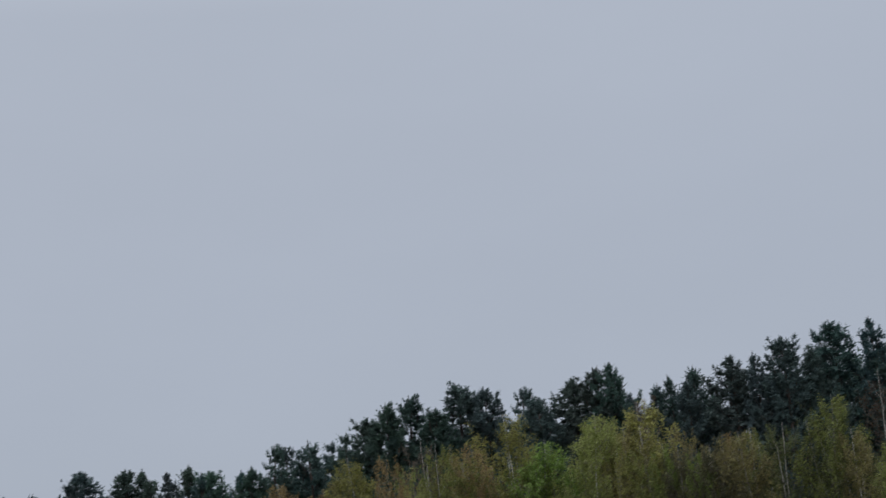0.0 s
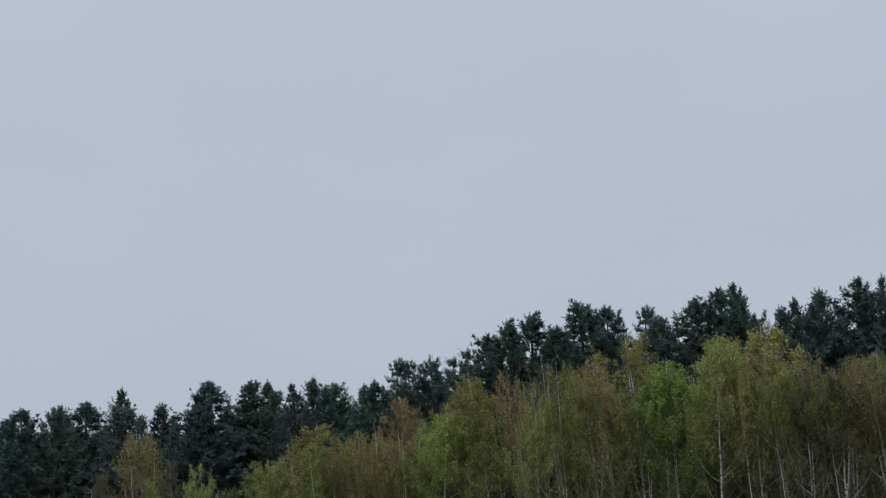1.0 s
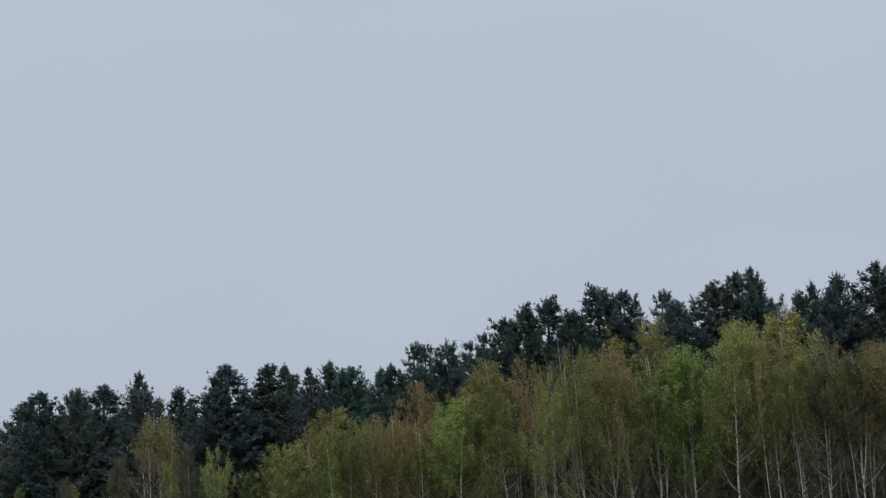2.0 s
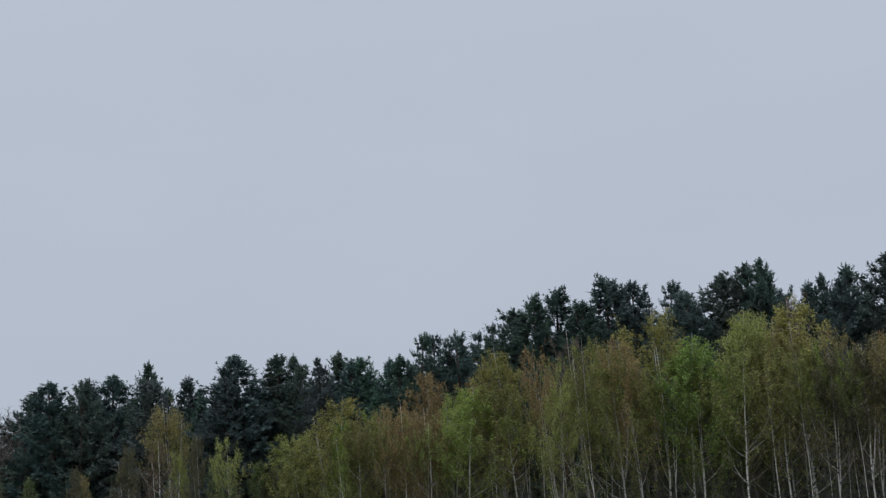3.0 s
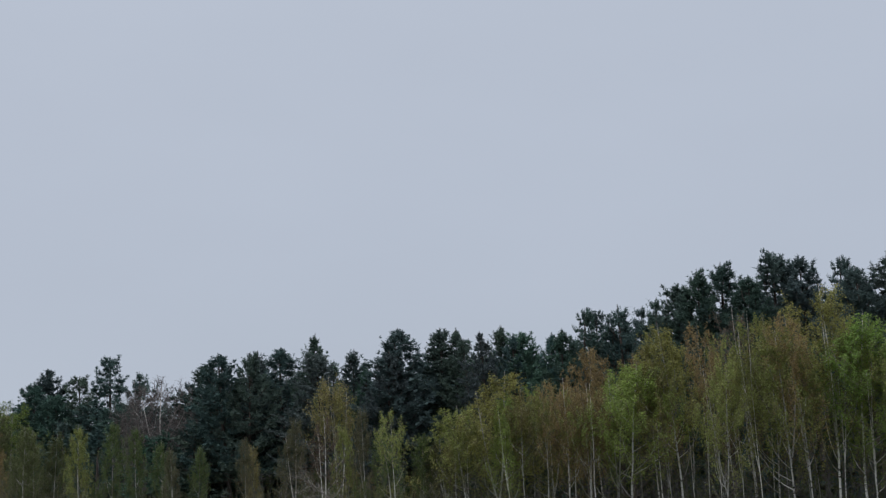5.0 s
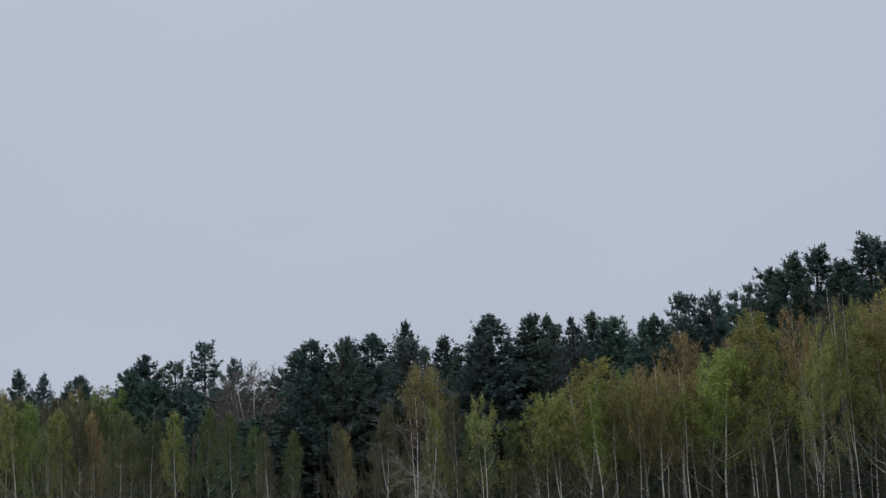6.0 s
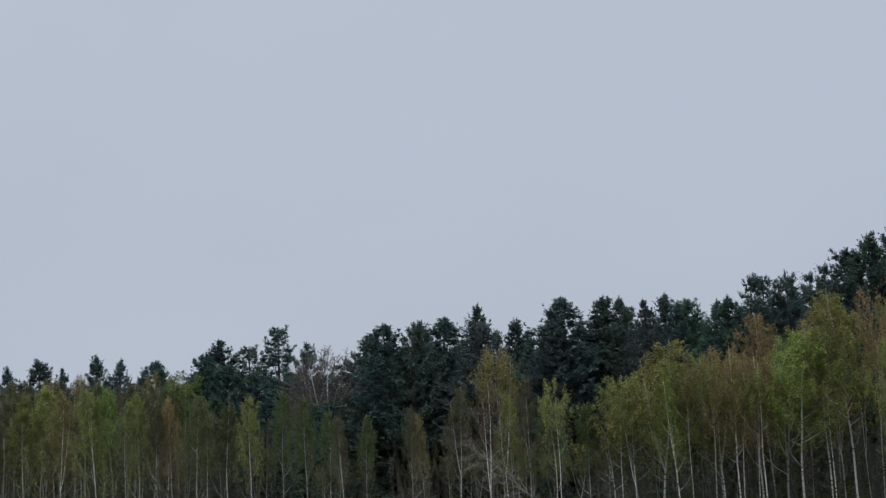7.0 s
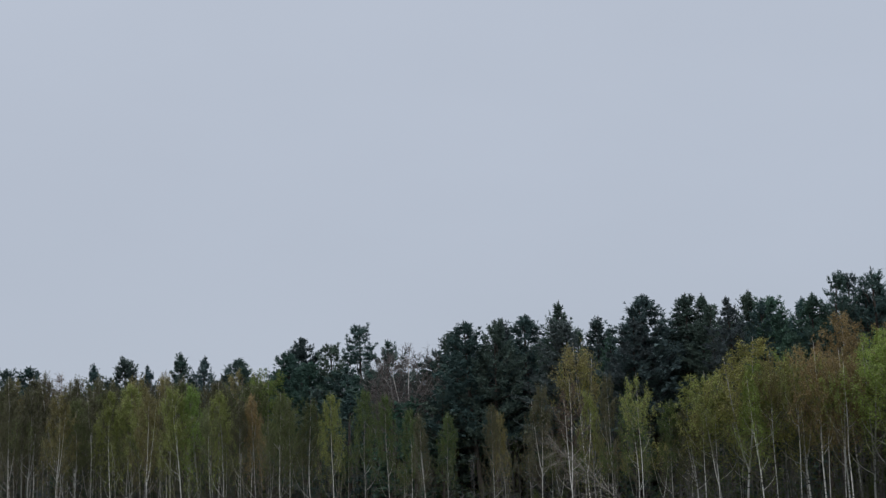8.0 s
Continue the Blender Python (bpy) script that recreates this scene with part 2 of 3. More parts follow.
def pine_meshes(kind, seed):
    """Stem with its limbs, and the crown: flattened clumps of upturned needle brushes along the limbs."""
    rng, rs = random.Random(seed), np.random.default_rng(seed)
    trunk, crown = Bits(), Bits()
    line = stem_line(rng, PINE_HIGH, 12, 0.07)
    trunk.tube(line, [0.20 * (1 - i / 12) ** 0.8 + 0.015 for i in range(13)], 7)
    base, count, full, clump, shoots, needles, needle, half = PINE_FORMS[kind]
    near = kind in ("round", "spire", "open")
    reach = PINE_WIDE / 2
    turn = rng.uniform(0, 6.28)
    lobes = [(rng.uniform(0, 6.28), rng.uniform(0.3, 1.0), rng.uniform(0.6, 1.4)) for _ in range(9)]
    roots, ways, longs = [], [], []
    inner_a, inner_b = [], []
    for i in range(count):
        u = (i + rng.random() * 0.9) / count
        if kind == "open" and u > 0.25 and 0.10 < (u * 4.3 + 0.2 * seed) % 1.0 < 0.36:
            continue
        far = reach * (0.05 + 0.95 * (1 - u) ** full)
        turn += 2.4 + rng.uniform(-0.6, 0.6)
        lump = 1.0
        for a, uu, k in lobes:
            lump += max(0.0, math.cos(turn - a)) * max(0.0, 1 - abs(u - uu) * 6) * (k - 0.9) * 0.7
        far *= rng.uniform(0.55, 1.18) * (lump if u < 0.88 else 1.0) * (1 - (0.24 if kind == "round" else 0.36) * max(0.0, (u - 0.66) / 0.34) ** 1.3)
        p0 = on_line(line, base + (0.955 - base) * u)
        lift = math.radians(6 + 44 * u ** 1.3 + rng.uniform(-10, 16))
        if near and 0.55 < u < 0.9 and rng.random() < 0.22:
            # a limb that has turned up beside the leader
            lift, far = math.radians(rng.uniform(58, 72)), min(1.5, far * rng.uniform(0.8, 1.1) + 0.3)
        flat = Vector((math.cos(turn), math.sin(turn), 0))
        pts = []
        for k in range(4):
            s = k / 3
            pts.append(p0 + flat * far * s * math.cos(lift * (0.6 + 0.5 * s)) + Vector((0, 0, far * s * math.sin(lift) * (0.45 + 0.75 * s * s))))
        trunk.tube(pts, [0.052 * (1 - u * 0.6), 0.038 * (1 - u * 0.6), 0.024, 0.010], 3)
        across = flat.cross(Vector((0, 0, 1)))
        tufts = 1 + int(2.9 * far / reach + rng.random() * 0.8)
        for k in range(tufts):
            s = 1.0 - 0.72 * k / max(tufts, 2) - rng.uniform(0, 0.08)
            c = on_line(pts, s) + across * rng.uniform(-0.5, 0.5) * far * (1.1 - s) + Vector((0, 0, rng.uniform(0.0, 0.16)))
            size = clump * rng.uniform(0.65, 1.25) * (0.34 + 0.66 * min(1.0, far / 1.8))
            n = max(5, int(shoots * rng.uniform(0.75, 1.25) * (0.6 + 0.4 * size / clump)))
            tilt = (1.5 - 1.25 * u ** 0.8) * rng.uniform(0.6, 1.3)
            spine = unit(np.array((flat.x * tilt, flat.y * tilt, 1.0)) + rs.normal(0, 0.12, 3))
            f, ring = rs.random(n) ** 1.25, unit(rs.normal(size=(n, 3)) * np.array((1, 1, 0.4)))
            at = np.array(c) + spine * (f * 1.9 * size - 0.35 * size)[:, None] + ring * ((1.02 - f) * 0.62 * size * rs.uniform(0.35, 1.0, n))[:, None]
            way = spine + ring * (0.75 * (1.1 - f))[:, None] + rs.normal(0, 0.12, (n, 3)) + np.array((0, 0, 0.25))
            roots.append(at)
            ways.append(way)
            longs.append(rs.uniform(0.20, 0.44, n) * (1.0 if near else 1.4))
            # older needles close the underside and the inside of the clump
            m = 9 if near else 3
            e = unit(rs.normal(size=(m, 3)) * np.array((1, 1, 0.35)))
            inner_a.append(np.array(c) - e * size * 0.5 + spine * 0.1)
            inner_b.append(np.array(c) + e * size * 0.5 + spine * size * 0.5)
        if near and u > 0.42 and far > 0.35:
            # upright young shoots that stand out of the outline
            n = rng.randrange(1, 4)
            roots.append(np.array(pts[-1]) + rs.normal(0, 0.13, (n, 3)))
            ways.append(np.array((flat.x * 0.25, flat.y * 0.25, 1.0)) + rs.normal(0, 0.14, (n, 3)))
            longs.append(rs.uniform(0.4, 0.75, n))
    top = np.array(on_line(line, 0.955))
    n = 13 if near else 6
    fall = np.linspace(0, 1, n)
    roots.append(top + np.stack([rs.normal(0, 0.20, n) * fall, rs.normal(0, 0.20, n) * fall, 0.30 - 1.0 * fall], 1))
    ways.append(np.stack([rs.normal(0, 0.35, n) * fall, rs.normal(0, 0.35, n) * fall, np.ones(n)], 1))
    longs.append(np.where(fall < 0.1, 0.55, 0.40))
    brushes(crown, rs, np.concatenate(roots), np.concatenate(ways), np.concatenate(longs), needles, needle, half)
    crown.spray(rs, np.concatenate(inner_a), np.concatenate(inner_b), 0.13 if near else 0.24)
    return {"trunk": trunk.mesh("pine_trunk", [PINE_BARK], True), "crown": crown.mesh("pine_crown", [NEEDLES])}


BIRCH_HIGH, BIRCH_WIDE = 14.0, 3.6


def birch_meshes(seed, form="leafy", leaf_share=1.0, limb_share=1.0, low=0.30, tent=False):
    """Stem, the main limbs one by one, and the crown of twigs and leaves, which fills a lobed dome, or a tent, from low (a share of the height) up."""
    rng, rs = random.Random(seed), np.random.default_rng(seed)
    trunk, crown = Bits(), Bits()
    made = {}
    line = stem_line(rng, BIRCH_HIGH, 14, 0.06)
    stout = 0.066 if limb_share == 1.0 else 0.050
    trunk.tube(line, [stout * (1 - i / 14) ** (0.65 if limb_share == 1.0 else 0.95) + 0.005 for i in range(15)], 7)
    axes = [(line, 0.0)]
    if seed % 3 == 0 or seed % 4 == 1 or form == "naked":
        at, a = rng.uniform(0.26, 0.46), rng.uniform(0, 6.28)
        fork = [on_line(line, at) + Vector((math.cos(a), math.sin(a), 0)) * (0.95 * (k / 8) ** 0.7) + Vector((0, 0, (0.90 - at) * BIRCH_HIGH * k / 8)) for k in range(9)]
        trunk.tube(fork, [0.7 * stout * (1 - k / 8) ** 0.7 + 0.007 for k in range(9)], 6)
        axes.append((fork, at))
    bare = form != "leafy"
    wood = GREY_TWIGS if form == "naked" else TWIGS
    reach = BIRCH_WIDE / 2
    foot, head = (low + rng.uniform(-0.07, 0.05)) * BIRCH_HIGH, 0.985 * BIRCH_HIGH
    peak = rng.uniform(0.10, 0.24) if tent else rng.uniform(0.30, 0.46)
    turn = rng.uniform(0, 6.28)
    lobes = [(rng.uniform(0, 6.28), rng.uniform(0.1, 0.95), rng.uniform(-0.42, 0.40)) for _ in range(8)]
    count = int({"leafy": 36, "budding": 30, "naked": 52}[form] * limb_share)
    twig_a, twig_b, fine_a, fine_b, leaf_at, leaf_way = [], [], [], [], [], []
    for i in range(count):
        v = ((i + rng.random()) / count) ** 0.72
        swell = 0.74 + 0.26 * math.sin(1.5708 * v / peak) if v < peak else max(0.0, 1 - ((v - peak) / (1 - peak)) ** (1.9 if tent else 2.8)) ** (0.72 if tent else 0.5)
        turn += 2.4 + rng.uniform(-0.6, 0.6)
        lump = 1 + sum(max(0.0, math.cos(turn - a)) * max(0.0, 1 - abs(v - vv) * 4) * k for a, vv, k in lobes)
        far = reach * (0.08 + 1.06 * swell) * rng.uniform(0.55, 1.12) * lump
        flat = Vector((math.cos(turn), math.sin(turn), 0))
        way, start = axes[i % len(axes)]
        z1 = foot + (head - foot) * v - (0.3 * rng.random() if v > 0.8 else 0.0)
        z0 = max(0.8 * foot, z1 - far * rng.uniform(1.0, 1.7) - 0.2)
        share = (z0 / BIRCH_HIGH - start) / (0.90 - start) if start else z0 / BIRCH_HIGH
        if start and not 0.0 < share < 0.97:
            way, share = line, z0 / BIRCH_HIGH
        p0 = on_line(way, share)
        tip = on_line(line, z1 / BIRCH_HIGH) + flat * far
        pts = [p0.lerp(tip, s) + flat * 0.14 * far * math.sin(3.14 * s) - Vector((0, 0, 0.10 * (z1 - z0) * math.sin(3.14 * s))) for s in (0, 0.25, 0.5, 0.75, 1.0)]
        thick = (0.027 if not bare else 0.034) * (1 - 0.55 * v)
        radii = [thick, thick * 0.8, thick * 0.6, thick * 0.42, 0.006]
        if i % 3 == 2:
            limb = Bits()
            limb.tube(pts, radii, 5)
            made["limb", i] = limb.mesh("birch_limb", [BIRCH_BARK])
        else:
            crown.tube(pts, radii, 4)
        # hanging twigs round the outer part of the limb
        n = int({"leafy": 30, "budding": 15, "naked": 26}[form] * (0.10 + 0.90 * min(1.0, v / 0.5) ** 1.3) * (0.62 + 0.38 * swell)) + 1
        s = rs.uniform(0.32 - 0.27 * v, 1.0, n) ** 0.7
        q = np.array([on_line(pts, x) for x in s])
        wide = 0.12 + 0.20 * far / reach
        r = q + rs.normal(size=(n, 3)) * np.array((wide, wide, 0.8 * wide)) * 0.8 + np.array(flat) * 0.1
        fall = rs.normal(0, 0.22, (n, 3)) + np.array(flat) * 0.15
        fall[:, 2] += np.where(rs.random(n) < 0.25 + 0.5 * max(0.0, v - 0.75) * 4, 0.8, -1.0) if not bare else 0.9
        fall = unit(fall) * rs.uniform(0.20, 0.62, (n, 1))
        r[:, 2] = np.minimum(r[:, 2], BIRCH_HIGH - 0.25)
        twig_a += [q, r]
        twig_b += [r, r + fall]
        k = 3 if not bare else 7
        f0 = np.repeat(r, k, 0) + np.repeat(fall, k, 0) * rs.uniform(-0.2, 0.9, (n * k, 1))
        fine_a.append(f0)
        fine_b.append(f0 + (unit(rs.normal(size=(n * k, 3))) * 0.6 + np.repeat(unit(fall), k, 0) * 0.5) * rs.uniform(0.2, 0.5, (n * k, 1)))
        if form != "naked":
            k = int((22 * (0.26 + 0.74 * min(1.0, v / 0.72) ** 1.7) if not bare else 5) * leaf_share)
            at = np.repeat(r, k, 0) + np.repeat(fall, k, 0) * rs.uniform(-0.25, 1.05, (n * k, 1)) + rs.normal(0, 0.065, (n * k, 3))
            leaf_at.append(at)
            leaf_way.append(unit(rs.normal(size=at.shape) * np.array((1, 1, 0.6)) + np.array((0, 0, -0.35))))
    crown.spray(rs, np.concatenate(twig_a), np.concatenate(twig_b), 0.008 if not bare else 0.012)
    crown.spray(rs, np.concatenate(fine_a), np.concatenate(fine_b), 0.006 if not bare else 0.0105)
    if leaf_at:
        at, way = np.concatenate(leaf_at), np.concatenate(leaf_way)
        size = rs.uniform(0.060, 0.115, len(at)) * (1.0 if limb_share == 1.0 else 1.25)
        crown.spray(rs, at, at + way * size[:, None], size * 0.42, 1, 1.7)
    made["trunk"] = trunk.mesh("birch_trunk", [BIRCH_BARK], True)
    made["crown"] = crown.mesh("birch_crown", [wood, LEAVES])
    return made


def shrub_meshes(seed):
    rng, rs = random.Random(seed), np.random.default_rng(seed)
    made, crown = {}, Bits()
    for i in range(6):
        a, lean = rng.uniform(0, 6.28), rng.uniform(0.1, 0.6)
        tip = Vector((math.cos(a) * lean * 2, math.sin(a) * lean * 2, rng.uniform(1.4, 2.6)))
        pts = [Vector((0, 0, 0)).lerp(tip, s) + Vector((0, 0, 0.3 * s * (1 - s))) for s in (0, 0.33, 0.66, 1)]
        stem = Bits()
        stem.tube(pts, [0.022, 0.016, 0.011, 0.005], 4)
        made["stem", i] = stem.mesh("shrub_stem", [TWIGS])
        p = np.array([on_line(pts, x) for x in rs.uniform(0.2, 1.0, 260)]) + unit(rs.normal(size=(260, 3))) * rs.uniform(0.05, 0.5, (260, 1))
        crown.spray(rs, p, p + unit(rs.normal(size=p.shape)) * rs.uniform(0.09, 0.16, (260, 1)), 0.045)
    made["crown"] = crown.mesh("shrub_crown", [SCRUB])
    return made


def leaning_birch_meshes(seed):
    """A bare birch that has sunk sideways: a long slanting stem and a fan of pale branches."""
    rng, rs = random.Random(seed), np.random.default_rng(seed)
    made, trunk, crown = {}, Bits(), Bits()
    line = [Vector((-7.4 * s, 0.3 * s, 8.4 * s - 1.4 * s * s)) for s in (0, 0.12, 0.25, 0.4, 0.55, 0.7, 0.85, 1.0)]
    trunk.tube(line, [0.085, 0.075, 0.062, 0.05, 0.038, 0.028, 0.018, 0.008], 7)
    made["trunk"] = trunk.mesh("leaning_trunk", [PALE_TWIGS], True)
    for i in range(26):
        u = 0.26 + 0.72 * i / 26
        p0 = on_line(line, u)
        out = Vector((-1.0, rng.uniform(-0.6, 0.6), (-0.25, 0.3, 0.8, 1.4)[i % 4] + rng.uniform(-0.2, 0.2))).normalized()
        long = rng.uniform(1.6, 3.6) * (1.25 - 0.7 * u)
        pts = [p0 + out * long * s + Vector((0, 0, 0.25 * long * s * (1 - s))) for s in (0, 0.33, 0.66, 1)]
        limb = Bits()
        limb.tube(pts, [0.019, 0.014, 0.009, 0.004], 4)
        made["limb", i] = limb.mesh("leaning_limb", [PALE_TWIGS])
        q = np.array([on_line(pts, x) for x in rs.uniform(0.2, 1.0, 22)])
        e = q + unit(np.array(out) + unit(rs.normal(size=q.shape)) * 0.8) * rs.uniform(0.35, 0.95, (22, 1))
        crown.spray(rs, q, e, 0.006)
        f = (q + e) / 2
        crown.spray(rs, f, f + unit(np.array(out) + rs.normal(0, 0.7, f.shape)) * rs.uniform(0.2, 0.5, (22, 1)), 0.0045)
    made["crown"] = crown.mesh("leaning_twigs", [PALE_TWIGS])
    return made


# ---- planting: the first of a kind is built, the rest are copies of it ----
FIRST = {}


def plant(key, name, make, x, y, turn, lean, wide, tall, tint=(1, 1, 1)):
    """Plants a tree of the kind key at x, y: wide and tall scale the built one; tint is the hue of its crown, for some
    birches darkened to stand for shade.
    """
    sit = pose(x, y, ground_z(x, y) - 0.12, lean * math.cos(turn), lean * math.sin(turn), math.degrees(turn))
    if key not in FIRST:
        tree = new(name)
        tree.empty_display_size = 0.5
        for part_name, me in make().items():
            ob = new(part_name if isinstance(part_name, str) else part_name[0], me)
            ob.parent = tree
        tree.matrix_basis = sit @ Matrix.Diagonal((wide, wide, tall, 1))
        FIRST[key] = (tree, wide, tall)
    else:
        first, w0, t0 = FIRST[key]
        tree = copy_thing(first, sit @ Matrix.Diagonal((wide / w0, wide / w0, tall / t0, 1)))
    for ob in tree.children:
        ob.color = (*tint, 1)
    return tree


PINES_WEST = (
    ("round", -91.4, 173.3, 21.6, 7), ("round", -92.6, 180.2, 22.4, 9), ("spire", -79.1, 172.9, 21.4, 5.7), ("round", -71.7, 164.8, 21, 9),
    ("spire", -68.6, 165.4, 20.1, 5.4), ("spire", -63.4, 162.5, 21, 7.2), ("spire", -60.5, 162.9, 20.5, 6.5), ("round", -56.8, 162.3, 19.9, 9),
    ("spire", -52.3, 153.9, 18.2, 5.4), ("round", -46.8, 150.7, 19.2, 7.8), ("round", -46.7, 157.8, 21.1, 9), ("open", -41.8, 151.8, 19.5, 8.6),
    ("open", -39.4, 153.6, 21.5, 9), ("open", -34.8, 144.6, 18.9, 7.7), ("young", -29.5, 136.5, 12.5, 9), ("young", -31.8, 137.6, 12.2, 8.2),
    ("young", -26.6, 135.1, 13, 9), ("young", -41, 142, 14.3, 9), ("young", -37, 140.1, 13.4, 9), ("inner", -34.2, 148.8, 15.2, 9),
    ("inner", -31.1, 148.4, 15.4, 9), ("inner", -37.1, 152.4, 16.1, 9), ("inner", -50.9, 159.1, 17.4, 9),
)

PINES_MIDDLE = (
    ("open", -29.4, 148.3, 17.7, 7), ("round", -27.2, 147.1, 19.3, 9), ("round", -23.6, 137.4, 19.3, 8.3), ("round", -22.2, 137, 19.1, 6.6),
    ("spire", -21.3, 143.3, 19.7, 7.1), ("round", -18.6, 141, 19.7, 9), ("spire", -16.9, 139.7, 20.7, 6.3), ("round", -15.1, 135.5, 18.3, 8),
    ("spire", -14.1, 137.7, 17.9, 5.8), ("spire", -12, 136.7, 18.7, 6.7), ("spire", -10.7, 135.9, 17.3, 5.4), ("round", -9.1, 131.3, 17.7, 6.4),
    ("round", -8.3, 133.3, 18.6, 6.6), ("round", -6.4, 132.1, 19.8, 9), ("open", -4.9, 134.3, 17.6, 7), ("round", -3.6, 136.1, 19.6, 8.9),
    ("spire", -2.2, 135, 19.6, 6.5), ("open", -1.2, 130.9, 18.2, 6), ("inner", -12.2, 138.1, 13.1, 9), ("inner", -10.3, 138.3, 13.2, 9),
    ("round", -43, 149.7, 17.7, 9), ("round", -39.8, 149.2, 16.9, 9), ("round", -36.5, 146.5, 16.2, 9), ("round", -26.7, 140.7, 16.2, 8.6),
)

PINES_HILL = (
    ("spire", 0.2, 127.8, 18.5, 5.9), ("spire", 1.7, 130.1, 19.1, 6.8), ("spire", 2.9, 127.8, 18.1, 5.6), ("round", 4.7, 129.3, 18.2, 7.7),
    ("spire", 6.3, 128.7, 17.9, 5.9), ("round", 7.2, 122.6, 17.5, 6.3), ("open", 8.3, 121.6, 19.1, 6), ("open", 9.9, 129.1, 19.5, 6.3),
    ("open", 11.1, 122.7, 17.8, 6.2), ("open", 12.2, 121.9, 19.2, 7.9), ("open", 14, 128.7, 19.3, 6.8), ("round", 16, 122.4, 20.6, 9),
    ("open", 15.1, 126.5, 19.7, 6.8), ("round", 18.3, 121.4, 21.4, 6.6), ("round", 20.2, 122.1, 21.8, 9), ("round", 21.6, 116.5, 20.2, 7.3),
    ("round", 24.2, 120.1, 22.1, 9), ("open", 26.1, 121.5, 21.5, 7.2), ("round", 26.7, 117.8, 21.6, 7.7), ("open", 29.1, 118.8, 21.1, 6.6),
)

PINES_CREST = (
    ("open", 28.9, 113.8, 19.9, 6.1), ("round", 30, 112, 19.8, 6.9), ("round", 32.1, 113.9, 21.1, 9), ("round", 33, 111.1, 21.5, 8.7),
    ("round", 34.4, 109.5, 21.5, 6.4), ("spire", 35.9, 112.1, 19.8, 5.4), ("round", 38.2, 116.2, 19.2, 6), ("spire", 39.9, 114.2, 19.8, 5.5),
    ("spire", 41.2, 113.2, 20.3, 5.5), ("round", 40.4, 108.1, 19.3, 6.4), ("spire", 42.3, 110.4, 20.6, 6.4), ("round", 43.5, 107.2, 20.7, 9),
    ("spire", 45.4, 105.2, 20.6, 5.4), ("round", 46.6, 104, 21.5, 8), ("spire", 48.6, 104, 20.5, 6), ("spire", 52.3, 109.4, 21, 6),
    ("round", 53.4, 107.9, 22.7, 9), ("spire", 56, 106.4, 22.5, 7.3), ("round", 57.6, 105.6, 20.8, 8.9),
)

PINE_WORDS = {
    "round": "Scots pine with a dense dark rounded crown behind birches",
    "spire": "Scots pine with a narrow pointed dark green top",
    "open": "Scots pine with open ragged tiers of dark needles",
    "inner": "tall dark green pine standing deep inside the wood",
    "young": "young pine dark green to the ground among trunks",
}
dice = random.Random(11)


def plant_pine(kind, x, y, high, wide, seed_count=5):
    k = dice.randrange(seed_count)
    tint = (dice.uniform(0.85, 1.15), dice.uniform(0.92, 1.1), dice.uniform(0.85, 1.1))
    tree = plant(("pine", kind, k), "pine_tree", lambda: pine_meshes(kind, 100 + 17 * k + len(kind)), x, y, dice.uniform(0, 6.28), dice.uniform(0, 1.5),
                 (1.28 if kind in ("round", "spire", "open") else 1.1) * wide / PINE_WIDE, 1.015 * high / PINE_HIGH, tint)
    return tagged(tree, PINE_WORDS[kind], "pine tree", "pines of the wood")


for row in PINES_WEST + PINES_MIDDLE + PINES_HILL + PINES_CREST:
    plant_pine(*row)

BIRCHES_WEST = (
    ("umber", -83.7, 160.5, 19.7, 5), ("umber", -79.3, 157.3, 19.3, 4.9), ("umber", -73.2, 155.4, 18.8, 4.8), ("umber", -70, 155, 18.3, 4.7),
    ("umber", -77.9, 148.2, 16.1, 3.6), ("umber", -74.8, 147.9, 16.9, 4.6), ("bronze", -67, 138.2, 15.6, 4), ("moss", -66.5, 140.8, 15.4, 3.2),
    ("umber", -65.9, 143.7, 15.5, 4.4), ("olive", -62.2, 140, 15.9, 3.5), ("olive", -61, 141.1, 16.5, 4.6), ("bronze", -55.5, 133.2, 14.9, 3.2),
    ("umber", -53.6, 134.6, 14.3, 3.1), ("olive", -51.4, 132, 15.1, 3.7), ("green", -50.3, 133.5, 15.3, 3.3), ("olive", -47.5, 132.4, 14.4, 3.5),
    ("umber", -43.6, 126.7, 13.3, 2.7), ("rust", -42.5, 127.6, 13.8, 2.5), ("moss", -40.2, 126.9, 13.5, 3.1), ("moss", -40.7, 131.4, 13.4, 2.9),
    ("moss", -38, 129.1, 12.9, 3.1), ("olive", -34.1, 123.1, 13.1, 2.6),
)

